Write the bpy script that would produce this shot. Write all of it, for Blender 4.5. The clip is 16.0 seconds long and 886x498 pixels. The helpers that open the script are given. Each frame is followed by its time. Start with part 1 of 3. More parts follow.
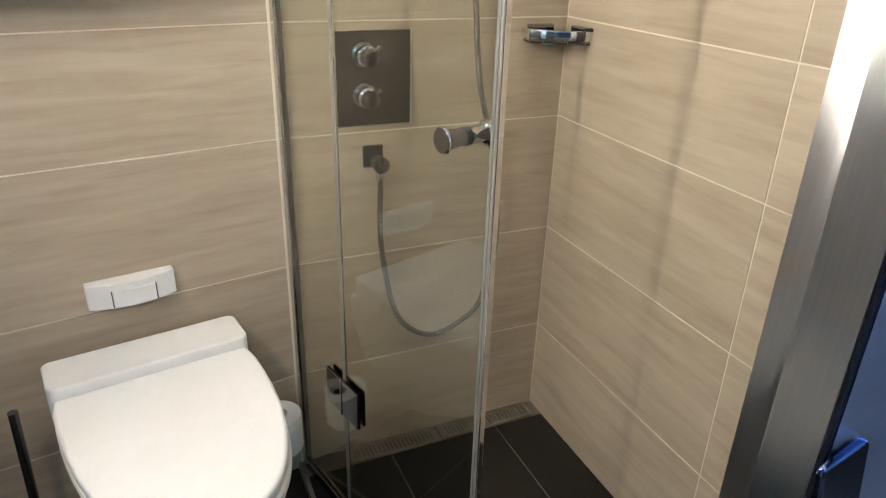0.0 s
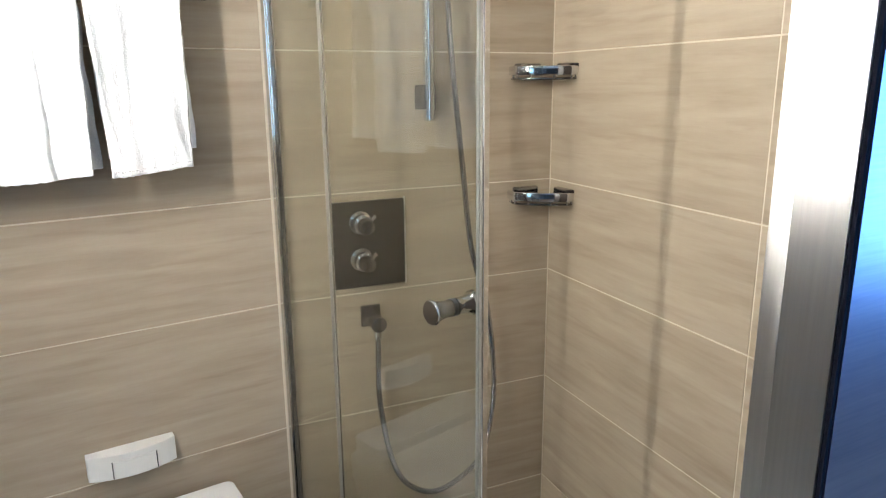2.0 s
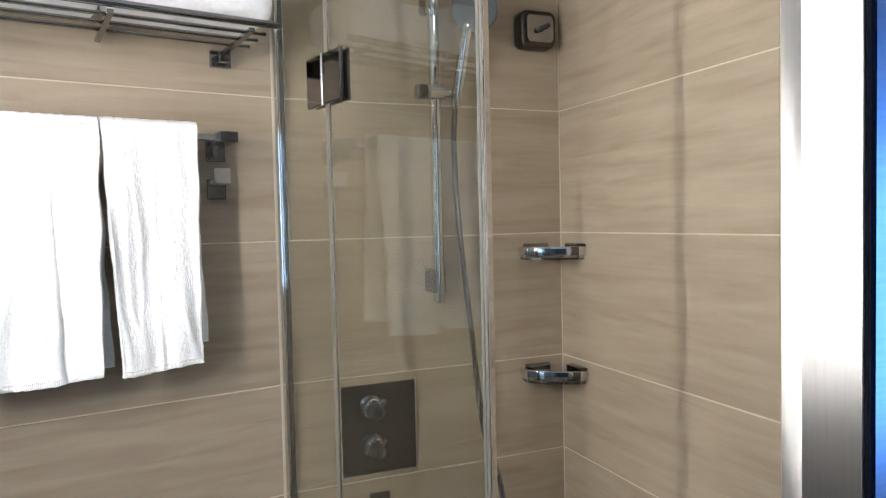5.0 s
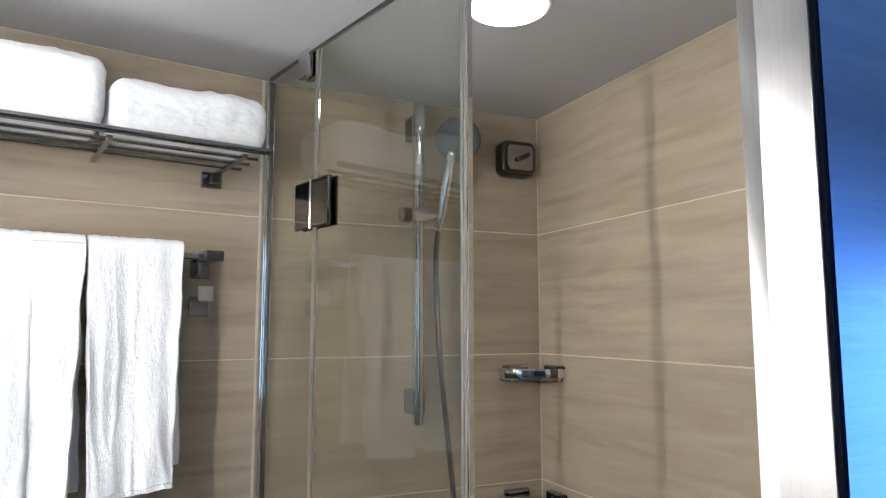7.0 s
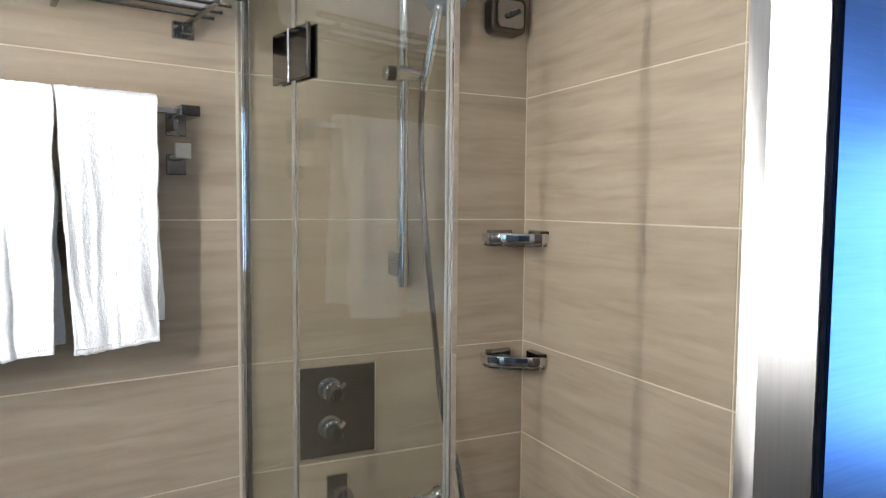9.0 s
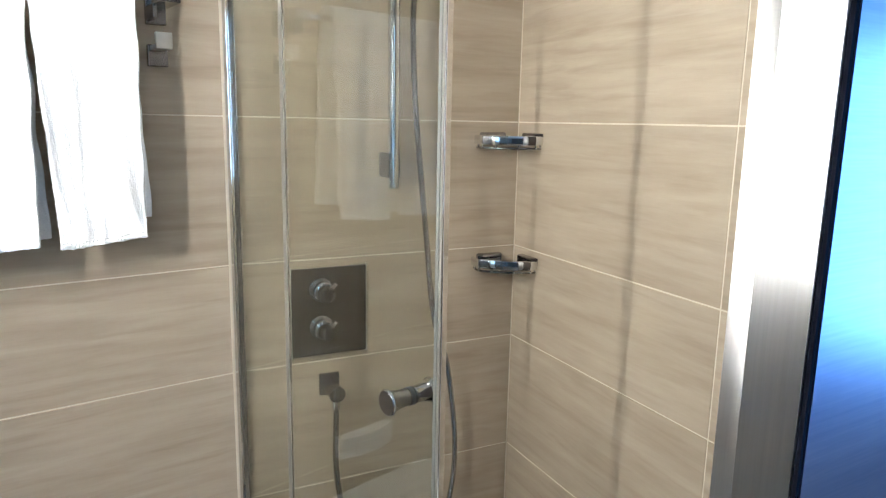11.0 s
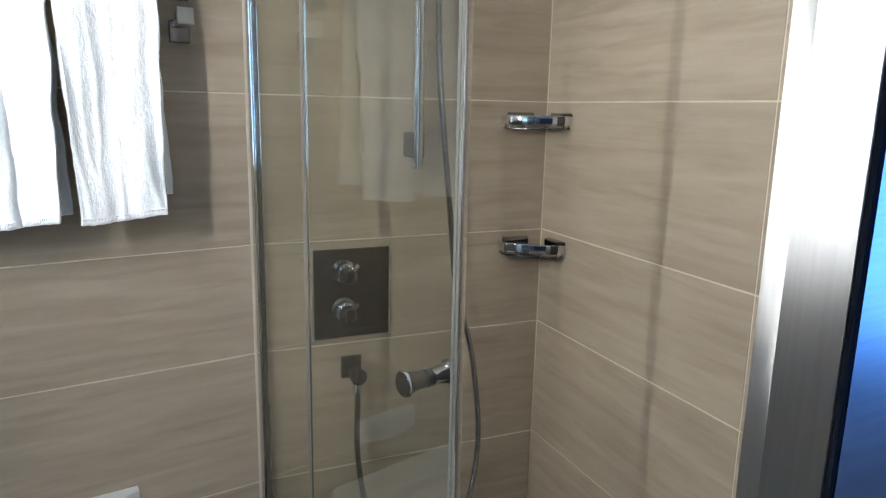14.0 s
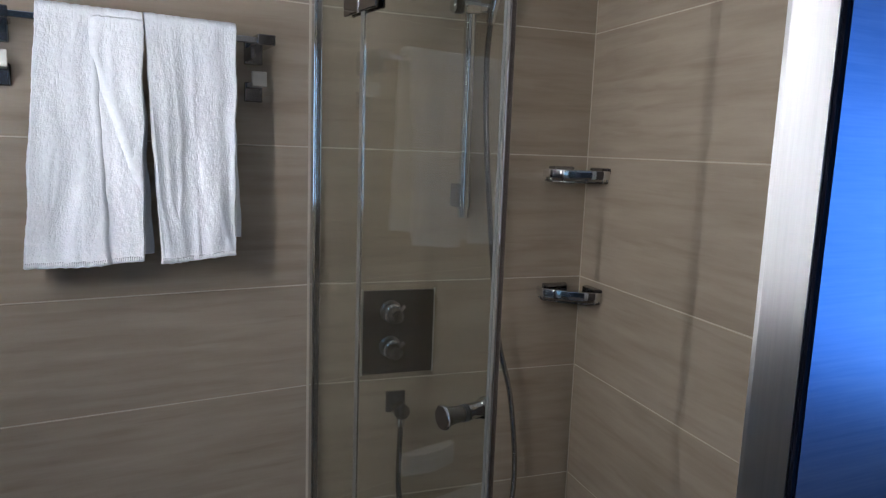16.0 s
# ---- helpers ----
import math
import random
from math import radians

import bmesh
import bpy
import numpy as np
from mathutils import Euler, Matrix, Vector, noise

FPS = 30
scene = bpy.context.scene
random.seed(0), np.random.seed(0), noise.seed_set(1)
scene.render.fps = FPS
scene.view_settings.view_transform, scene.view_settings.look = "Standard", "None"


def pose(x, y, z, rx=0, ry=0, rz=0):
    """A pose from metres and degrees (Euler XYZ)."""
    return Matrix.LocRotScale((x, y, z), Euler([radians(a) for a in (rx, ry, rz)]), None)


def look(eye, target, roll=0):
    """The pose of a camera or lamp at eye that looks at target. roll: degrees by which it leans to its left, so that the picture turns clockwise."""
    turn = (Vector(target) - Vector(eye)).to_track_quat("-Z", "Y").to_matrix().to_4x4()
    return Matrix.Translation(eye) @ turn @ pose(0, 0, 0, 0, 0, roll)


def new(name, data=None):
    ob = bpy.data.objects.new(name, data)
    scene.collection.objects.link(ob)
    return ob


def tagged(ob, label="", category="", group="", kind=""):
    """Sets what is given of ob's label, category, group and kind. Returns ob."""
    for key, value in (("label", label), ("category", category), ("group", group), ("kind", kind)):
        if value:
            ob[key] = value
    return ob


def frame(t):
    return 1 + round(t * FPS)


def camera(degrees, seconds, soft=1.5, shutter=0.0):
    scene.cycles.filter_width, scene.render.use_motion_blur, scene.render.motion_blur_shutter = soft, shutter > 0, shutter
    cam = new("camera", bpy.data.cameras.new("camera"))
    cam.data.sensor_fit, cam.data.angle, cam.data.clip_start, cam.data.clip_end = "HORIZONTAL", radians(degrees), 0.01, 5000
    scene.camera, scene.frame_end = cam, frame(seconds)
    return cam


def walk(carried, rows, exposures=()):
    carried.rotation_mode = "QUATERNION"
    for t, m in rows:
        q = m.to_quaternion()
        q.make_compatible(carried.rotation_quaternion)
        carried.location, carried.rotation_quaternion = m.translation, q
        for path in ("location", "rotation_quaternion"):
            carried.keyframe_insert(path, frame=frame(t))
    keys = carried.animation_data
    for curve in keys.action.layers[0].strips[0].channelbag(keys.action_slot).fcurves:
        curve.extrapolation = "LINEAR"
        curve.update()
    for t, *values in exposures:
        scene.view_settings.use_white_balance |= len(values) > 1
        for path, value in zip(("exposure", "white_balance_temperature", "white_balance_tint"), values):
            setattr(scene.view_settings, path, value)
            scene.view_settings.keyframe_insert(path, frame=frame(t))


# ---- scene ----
cam = camera(66.1, 16.0, soft=1.2)
PATH = [
    (0, (-0.938, -1.413, 1.286), (-0.193, 0.242, 0.447), 1.7),
    (0.5, (-0.923, -1.418, 1.303), (-0.135, 0.262, 0.556), 1.7),
    (1, (-0.933, -1.43, 1.317), (-0.142, 0.284, 0.656), 1.1),
    (1.5, (-0.941, -1.437, 1.329), (-0.152, 0.293, 0.711), 0.8),
    (2, (-0.932, -1.453, 1.352), (-0.152, 0.328, 0.882), -0.5),
    (2.5, (-0.914, -1.445, 1.376), (-0.129, 0.351, 0.979), -1.1),
    (3, (-0.91, -1.447, 1.398), (-0.132, 0.365, 1.068), -0.7),
    (3.5, (-0.903, -1.442, 1.417), (-0.079, 0.366, 1.19), -0.5),
    (4, (-0.909, -1.45, 1.437), (-0.137, 0.386, 1.257), -1.1),
    (4.5, (-0.912, -1.447, 1.446), (-0.167, 0.403, 1.301), -1.4),
    (5, (-0.91, -1.447, 1.458), (-0.151, 0.402, 1.375), -1.3),
    (5.2, (-0.912, -1.451, 1.463), (-0.15, 0.397, 1.42), -1.1),
    (7.3, (-0.922, -1.461, 1.497), (-0.104, 0.35, 1.727), 0.0),
    (7.5, (-0.92, -1.458, 1.499), (-0.087, 0.35, 1.695), -0.4),
    (8, (-0.913, -1.449, 1.488), (-0.083, 0.367, 1.61), -0.7),
    (8.5, (-0.915, -1.449, 1.472), (-0.073, 0.365, 1.473), -0.5),
    (9, (-0.91, -1.442, 1.456), (-0.053, 0.361, 1.328), 0.5),
    (9.2, (-0.905, -1.435, 1.45), (-0.054, 0.368, 1.294), 0.7),
    (11.3, (-0.907, -1.43, 1.415), (-0.029, 0.325, 1.031), 0.9),
    (11.5, (-0.909, -1.434, 1.411), (-0.034, 0.321, 1.016), 0.6),
    (12, (-0.912, -1.442, 1.401), (-0.059, 0.304, 0.926), 1.3),
    (12.5, (-0.912, -1.44, 1.379), (-0.053, 0.282, 0.833), 1.3),
    (13, (-0.903, -1.43, 1.376), (-0.055, 0.311, 0.877), 0.8),
    (13.5, (-0.887, -1.421, 1.39), (-0.101, 0.365, 0.952), 1.1),
    (14, (-0.878, -1.413, 1.399), (-0.095, 0.383, 1.0), 1.2),
    (14.5, (-0.876, -1.414, 1.405), (-0.068, 0.376, 1.027), 1.9),
    (15, (-0.879, -1.439, 1.415), (-0.125, 0.379, 1.062), 1.6),
    (15.5, (-0.887, -1.463, 1.422), (-0.131, 0.358, 1.087), 2.1),
    (16, (-0.905, -1.504, 1.428), (-0.247, 0.363, 1.139), 2.1),
]
EXPOSURES = [(0, .4, 6700, 9), (1.5, .05, 6450, 8), (2.5, .45, 6350, 9), (3.5, .1, 6250, 9), (5, -.3, 6200, 10), (7.5, -.6, 6050, 9), (9, -.2, 6050, 9), (11.5, .4, 6050, 7), (12.5, .57, 6000, 7), (14, -.36, 5800, 6), (16, -1.3, 5650, 12)]
walk(cam, [(t, look(eye, target, roll)) for t, eye, target, roll in PATH], EXPOSURES)

# ---- world and large lights ----
world = bpy.data.worlds.new("world")
scene.world = world
world.use_nodes = True
wn = world.node_tree.nodes
sky = wn.new("ShaderNodeTexSky")
sky.sky_type, sky.sun_disc = "NISHITA", False
sky.sun_elevation, sky.sun_rotation = radians(35), radians(200)
world.node_tree.links.new(sky.outputs[0], wn["Background"].inputs[0])
wn["Background"].inputs[1].default_value = 0.08

LAMP = 325.0        # vanity strip lights
DOWN = 17.0         # round ceiling light
SKYGLOW = 1.0      # daylight outside the cabin window


# ---- materials ----
def material(name):
    m = bpy.data.materials.new(name)
    m.use_nodes = True
    nt = m.node_tree
    b = nt.nodes["Principled BSDF"]
    return m, nt, b


def link(nt, a, b):
    nt.links.new(a, b)


def coords(nt, scale=(1, 1, 1), shift=False):
    tc = nt.nodes.new("ShaderNodeTexCoord")
    mp = nt.nodes.new("ShaderNodeMapping")
    mp.inputs["Scale"].default_value = scale
    link(nt, tc.outputs["Object"], mp.inputs["Vector"])
    if shift:
        info = nt.nodes.new("ShaderNodeObjectInfo")
        mul = nt.nodes.new("ShaderNodeMath")
        mul.operation = "MULTIPLY"
        mul.inputs[1].default_value = 37.0
        link(nt, info.outputs["Random"], mul.inputs[0])
        link(nt, mul.outputs[0], mp.inputs["Location"])
    return mp.outputs[0]


def noise_tex(nt, vec, scale, detail=4.0, rough=0.55, distortion=0.0):
    n = nt.nodes.new("ShaderNodeTexNoise")
    n.inputs["Scale"].default_value = scale
    n.inputs["Detail"].default_value = detail
    n.inputs["Roughness"].default_value = rough
    n.inputs["Distortion"].default_value = distortion
    link(nt, vec, n.inputs["Vector"])
    return n.outputs["Fac"]


def ramp(nt, fac, stops):
    r = nt.nodes.new("ShaderNodeValToRGB")
    el = r.color_ramp.elements
    while len(el) < len(stops):
        el.new(0.5)
    for e, (p, c) in zip(el, stops):
        e.position, e.color = p, (*c, 1)
    link(nt, fac, r.inputs[0])
    return r.outputs[0]


def mix(nt, fac, a, b, mode="MIX"):
    n = nt.nodes.new("ShaderNodeMix")
    n.data_type, n.blend_type = "RGBA", mode
    if isinstance(fac, (int, float)):
        n.inputs[0].default_value = fac
    else:
        link(nt, fac, n.inputs[0])
    for sock, v in ((n.inputs[6], a), (n.inputs[7], b)):
        if isinstance(v, tuple):
            sock.default_value = (*v, 1)
        else:
            link(nt, v, sock)
    return n.outputs[2]


def bump(nt, b, height, strength, dist):
    n = nt.nodes.new("ShaderNodeBump")
    n.inputs["Strength"].default_value = strength
    n.inputs["Distance"].default_value = dist
    link(nt, height, n.inputs["Height"])
    link(nt, n.outputs[0], b.inputs["Normal"])


def vary_rough(nt, b, fac, lo, hi):
    n = nt.nodes.new("ShaderNodeMapRange")
    n.inputs["To Min"].default_value, n.inputs["To Max"].default_value = lo, hi
    link(nt, fac, n.inputs["Value"])
    link(nt, n.outputs[0], b.inputs["Roughness"])


def tile_stone():
    m, nt, b = material("sandstone_tile")
    broad = noise_tex(nt, coords(nt, (1.0, 1.0, 9.0), True), 2.2, 5, 0.6, 0.6)
    streak = noise_tex(nt, coords(nt, (1.3, 1.3, 14.0), True), 3.0, 5, 0.55, 0.35)
    fine = noise_tex(nt, coords(nt, (3.0, 3.0, 46.0), True), 8.0, 4, 0.65)
    vein = noise_tex(nt, coords(nt, (1.5, 1.5, 17.0), True), 2.6, 4, 0.5, 0.5)
    cloud = noise_tex(nt, coords(nt, (1, 1, 2.0), True), 3.0, 3)
    col = ramp(nt, broad, [(0.25, (0.285, 0.228, 0.165)), (0.45, (0.37, 0.305, 0.228)), (0.6, (0.42, 0.352, 0.268)), (0.8, (0.47, 0.402, 0.315))])
    col = mix(nt, 0.44, col, ramp(nt, streak, [(0.28, (0.255, 0.20, 0.142)), (0.48, (0.38, 0.315, 0.236)), (0.72, (0.50, 0.43, 0.335))]))
    col = mix(nt, 0.08, col, ramp(nt, fine, [(0.3, (0.27, 0.215, 0.155)), (0.7, (0.49, 0.42, 0.325))]))
    col = mix(nt, 0.2, col, ramp(nt, cloud, [(0.3, (0.30, 0.243, 0.18)), (0.7, (0.45, 0.38, 0.29))]))
    mask = ramp(nt, vein, [(0.56, (0, 0, 0)), (0.74, (0.35, 0.35, 0.35))])
    col = mix(nt, mask, col, (0.225, 0.17, 0.12))
    info = nt.nodes.new("ShaderNodeObjectInfo")
    col = mix(nt, 1.0, col, ramp(nt, info.outputs["Random"], [(0.0, (0.90, 0.885, 0.87)), (1.0, (1.05, 1.04, 1.03))]), "MULTIPLY")
    link(nt, col, b.inputs["Base Color"])
    vary_rough(nt, b, fine, 0.32, 0.48)
    b.inputs["Specular IOR Level"].default_value = 0.4
    bump(nt, b, fine, 0.06, 0.002)
    return m


def plain(name, color, rough, metal=0.0, scale=60.0, spread=0.12, bump_s=0.0, coat=0.0):
    m, nt, b = material(name)
    n = noise_tex(nt, coords(nt), scale, 4)
    n2 = noise_tex(nt, coords(nt), scale / 9, 3)
    lo = tuple(c * (1 - spread) for c in color)
    hi = tuple(min(1, c * (1 + spread)) for c in color)
    col = mix(nt, 0.5, ramp(nt, n, [(0.3, lo), (0.7, hi)]), ramp(nt, n2, [(0.3, lo), (0.7, hi)]))
    link(nt, col, b.inputs["Base Color"])
    b.inputs["Metallic"].default_value = metal
    vary_rough(nt, b, n, rough * 0.85, min(1, rough * 1.15))
    b.inputs["Coat Weight"].default_value = coat
    if bump_s:
        bump(nt, b, n, bump_s, 0.002)
    return m


def terry():
    m, nt, b = material("white_terry")
    n = noise_tex(nt, coords(nt), 300.0, 3, 0.7)
    n2 = noise_tex(nt, coords(nt), 110.0, 4, 0.65)
    link(nt, ramp(nt, n2, [(0.3, (0.82, 0.825, 0.845)), (0.7, (0.90, 0.905, 0.92))]), b.inputs["Base Color"])
    b.inputs["Roughness"].default_value = 0.95
    b.inputs["Specular IOR Level"].default_value = 0.15
    b.inputs["Sheen Weight"].default_value = 0.3
    add = nt.nodes.new("ShaderNodeMath")
    add.operation = "ADD"
    link(nt, n, add.inputs[0])
    link(nt, n2, add.inputs[1])
    bump(nt, b, add.outputs[0], 0.3, 0.003)
    return m


def brushed(name, color, rough, stretch):
    m, nt, b = material(name)
    n = noise_tex(nt, coords(nt, stretch), 60.0, 3, 0.6)
    link(nt, ramp(nt, n, [(0.3, tuple(c * 0.9 for c in color)), (0.7, color)]), b.inputs["Base Color"])
    b.inputs["Metallic"].default_value = 1.0
    vary_rough(nt, b, n, rough * 0.9, rough * 1.1)
    # upright brushing spreads what it mirrors sideways
    b.inputs["Anisotropic"].default_value = 0.98
    tan = nt.nodes.new("ShaderNodeTangent")
    tan.direction_type, tan.axis = "RADIAL", "Z"
    link(nt, tan.outputs[0], b.inputs["Tangent"])
    return m


def clear_glass(name, tint):
    m, nt, b = material(name)
    b.inputs["Base Color"].default_value = (*tint, 1)
    b.inputs["Transmission Weight"].default_value = 1.0
    b.inputs["IOR"].default_value = 1.5
    # faint water film
    n = noise_tex(nt, coords(nt, (1, 1, 0.3)), 18.0, 3)
    vary_rough(nt, b, n, 0.0, 0.003)
    return m


def glow(name, color, strength):
    m, nt, b = material(name)
    b.inputs["Base Color"].default_value = (0.8, 0.8, 0.8, 1)
    b.inputs["Emission Color"].default_value = (*color, 1)
    b.inputs["Emission Strength"].default_value = strength
    return m


def dark_wood():
    m, nt, b = material("dark_veneer")
    v = coords(nt, (1.0, 1.0, 9.0))
    n = noise_tex(nt, v, 4.0, 6, 0.6, 0.8)
    f = noise_tex(nt, coords(nt, (3.0, 3.0, 90.0)), 5.0, 4, 0.6)
    col = ramp(nt, n, [(0.3, (0.05, 0.033, 0.033)), (0.5, (0.08, 0.054, 0.054)), (0.72, (0.115, 0.08, 0.078))])
    col = mix(nt, 0.3, col, ramp(nt, f, [(0.35, (0.03, 0.02, 0.02)), (0.7, (0.11, 0.077, 0.074))]))
    link(nt, col, b.inputs["Base Color"])
    vary_rough(nt, b, f, 0.29, 0.31)
    # blue of the mirrored window put into the gloss tint, strengthened by a high IOR
    b.inputs["IOR"].default_value = 1.85
    b.inputs["Specular Tint"].default_value = (0.03, 0.26, 1.0, 1)
    return m


TILE = tile_stone()
GROUT = plain("pale_grout", (0.62, 0.555, 0.44), 0.9, 0, 200, 0.08)
FLOORTILE = plain("dark_brown_floor_tile", (0.013, 0.0105, 0.008), 0.7, 0, 35, 0.35, 0.1)
FLOORTILE.node_tree.nodes["Principled BSDF"].inputs["Specular IOR Level"].default_value = 0.18
GRATE = plain("grate_steel", (0.34, 0.31, 0.26), 0.42, 1.0, 90, 0.1)
FLOORGROUT = plain("floor_grout", (0.14, 0.115, 0.09), 0.9, 0, 150, 0.1)
CEIL = plain("ceiling_paint", (0.44, 0.44, 0.455), 0.5, 0, 25, 0.03)
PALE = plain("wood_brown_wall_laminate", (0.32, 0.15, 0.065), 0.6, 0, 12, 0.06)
# unseen walls: the room's dimness is put into this brown to weaken reflections
CABIN = plain("dimmed_brown_wall", (0.065, 0.05, 0.042), 0.6, 0, 12, 0.1)
CARPET = plain("carpet", (0.19, 0.10, 0.05), 0.95, 0, 300, 0.3, 0.4)
CHROME = plain("chrome", (0.78, 0.79, 0.81), 0.06, 1.0, 25, 0.03)
NICKEL = plain("pale_satin_nickel", (0.60, 0.57, 0.50), 0.38, 1.0, 90, 0.06)
SATIN = plain("satin_nickel_plate", (0.085, 0.077, 0.066), 0.30, 1.0, 90, 0.06)
# dimmed metals: dark reflections of the surroundings are put into the base colour
DIMCHROME = plain("dimmed_chrome", (0.30, 0.295, 0.295), 0.14, 1.0, 50, 0.06)
DIMHINGE = plain("dimmed_hinge_chrome", (0.20, 0.19, 0.18), 0.06, 1.0, 40, 0.05)
# handle metal: the window's blue reflection is put into its base colour
BLUESHEEN = plain("blue_sheen_metal", (0.09, 0.14, 0.28), 0.15, 1.0, 50, 0.06)
STEEL = brushed("brushed_steel", (0.70, 0.685, 0.665), 0.40, (4, 4, 0.15))
CERAMIC = plain("white_ceramic", (0.80, 0.79, 0.77), 0.18, 0, 12, 0.02, 0, 0.4)
PLASTIC = plain("white_plastic", (0.72, 0.71, 0.69), 0.35, 0, 30, 0.03)
SEAM = plain("dark_seal", (0.02, 0.02, 0.02), 0.5, 0, 80, 0.3)
PAPER = plain("toilet_paper", (0.78, 0.77, 0.75), 0.95, 0, 160, 0.06, 0.3)
RUBBERGREY = plain("grey_spray_face", (0.075, 0.085, 0.095), 0.75, 0, 90, 0.12)
SEALDARK = plain("smoky_seal", (0.15, 0.14, 0.12), 0.3, 0, 70, 0.15)
SEAL = plain("translucent_seal", (0.13, 0.135, 0.12), 0.3, 0, 70, 0.12)
GAPBLACK = plain("matt_black_rubber", (0.008, 0.009, 0.014), 0.95, 0, 80, 0.2)
GAPBLACK.node_tree.nodes["Principled BSDF"].inputs["Specular IOR Level"].default_value = 0.0
TERRY = terry()
GLASS = clear_glass("shower_glass", (0.815, 0.85, 0.80))
WOOD = dark_wood()


# ---- builders ----
def bm_box(x0, x1, y0, y1, z0, z1, bev=0.0, seg=2):
    bm = bmesh.new()
    bmesh.ops.create_cube(bm, size=1)
    for v in bm.verts:
        v.co = Vector((x0 + (v.co.x + .5) * (x1 - x0), y0 + (v.co.y + .5) * (y1 - y0), z0 + (v.co.z + .5) * (z1 - z0)))
    if bev:
        bmesh.ops.bevel(bm, geom=bm.edges[:], offset=bev, segments=seg, profile=0.5, affect="EDGES")
    return bm


def bm_lathe(profile, m, n=24):
    """profile: (radius, height) along +z, placed by m."""
    bm = bmesh.new()
    rings = []
    for r, h in profile:
        rings.append([bm.verts.new(m @ Vector((r * math.cos(2 * math.pi * i / n), r * math.sin(2 * math.pi * i / n), h))) for i in range(n)])
    for a, b in zip(rings, rings[1:]):
        for i in range(n):
            bm.faces.new((a[i], a[(i + 1) % n], b[(i + 1) % n], b[i]))
    bm.faces.new(rings[0][::-1])
    bm.faces.new(rings[-1])
    bmesh.ops.recalc_face_normals(bm, faces=bm.faces[:])
    rounded_faces(bm)
    return bm


def bm_tube(pts, r, n=10, ridge=0.0):
    pts = [Vector(p) for p in pts]
    bm = bmesh.new()
    rings = []
    up = Vector((0.13, 0.7, 0.2)).normalized()
    for i, p in enumerate(pts):
        d = (pts[min(i + 1, len(pts) - 1)] - pts[max(i - 1, 0)]).normalized()
        a = d.cross(up).normalized()
        b = d.cross(a).normalized()
        rr = r * (1 + (ridge if i % 2 else -ridge))
        rings.append([bm.verts.new(p + rr * (math.cos(2 * math.pi * k / n) * a + math.sin(2 * math.pi * k / n) * b)) for k in range(n)])
    for a, b in zip(rings, rings[1:]):
        for k in range(n):
            bm.faces.new((a[k], a[(k + 1) % n], b[(k + 1) % n], b[k]))
    bm.faces.new(rings[0][::-1])
    bm.faces.new(rings[-1])
    bmesh.ops.recalc_face_normals(bm, faces=bm.faces[:])
    rounded_faces(bm)
    return bm


def bm_prism(outline, z0, z1, bev=0.0, seg=2):
    bm = bmesh.new()
    f = bm.faces.new([bm.verts.new((x, y, z0)) for x, y in outline])
    r = bmesh.ops.extrude_face_region(bm, geom=[f])
    for v in r["geom"]:
        if isinstance(v, bmesh.types.BMVert):
            v.co.z = z1
    bmesh.ops.recalc_face_normals(bm, faces=bm.faces[:])
    if bev:
        flat = [e for e in bm.edges if abs(e.verts[0].co.z - e.verts[1].co.z) < 1e-6]
        bmesh.ops.bevel(bm, geom=flat, offset=bev, segments=seg, profile=0.5, affect="EDGES")
    bm.normal_update()
    return rounded_faces(bm, True)


def spline(pts, n):
    """Catmull-Rom points through pts."""
    pts = [Vector(p) for p in pts]
    q = [2 * pts[0] - pts[1], *pts, 2 * pts[-1] - pts[-2]]
    out = []
    segs = len(pts) - 1
    for k in range(n + 1):
        u = k / n * segs
        i = min(int(u), segs - 1)
        t = u - i
        a, b, c, d = q[i:i + 4]
        out.append(0.5 * (2 * b + (c - a) * t + (2 * a - 5 * b + 4 * c - d) * t * t + (3 * b - a - 3 * c + d) * t ** 3))
    return out


def even(pts, gap):
    """The same line with points a fixed gap apart."""
    out, left = [pts[0]], gap
    for a, b in zip(pts, pts[1:]):
        seg = (b - a).length
        at = left
        while at <= seg:
            out.append(a.lerp(b, at / seg))
            at += gap
        left = at - seg
    return out


def turned(bm, m):
    bmesh.ops.transform(bm, matrix=m, verts=bm.verts[:])
    return bm


def joined(*bms):
    out = bmesh.new()
    for b in bms:
        me = bpy.data.meshes.new("tmp")
        b.to_mesh(me)
        out.from_mesh(me)
        bpy.data.meshes.remove(me)
    return out


def rounded_faces(bm, flat_caps=False):
    for f in bm.faces:
        f.smooth = not (flat_caps and abs(f.normal.z) > 0.99)
    return bm


BASE = {}
HERE = Matrix.Identity(4)
# the toilet wall stands ten degrees off the shower's back wall, meeting it at the glass
TOILET_WALL = Matrix.Translation((-0.677, 0, 0)) @ Matrix.Rotation(radians(10), 4, "Z") @ Matrix.Translation((0.677, 0, 0))
PLACE = HERE


def thing(name, at, label, category, group="", kind=""):
    ob = new(name)
    at = PLACE @ Vector(at)
    ob.location = at
    ob.empty_display_size = 0.05
    BASE[ob] = Vector(at)
    return tagged(ob, label, category, group, kind)


def part(name, bm, mat, parent, label=""):
    me = bpy.data.meshes.new(name)
    base = BASE[parent]
    bmesh.ops.transform(bm, matrix=PLACE, verts=bm.verts[:])
    bmesh.ops.translate(bm, verts=bm.verts[:], vec=-base)
    bm.to_mesh(me)
    bm.free()
    me.materials.append(mat)
    flags = [f.use_smooth for f in me.polygons]
    me.set_sharp_from_angle(angle=radians(40))
    me.polygons.foreach_set("use_smooth", flags)
    ob = new(name, me)
    ob.parent = parent
    BASE[ob] = base
    if label:
        tagged(ob, label)
    return ob


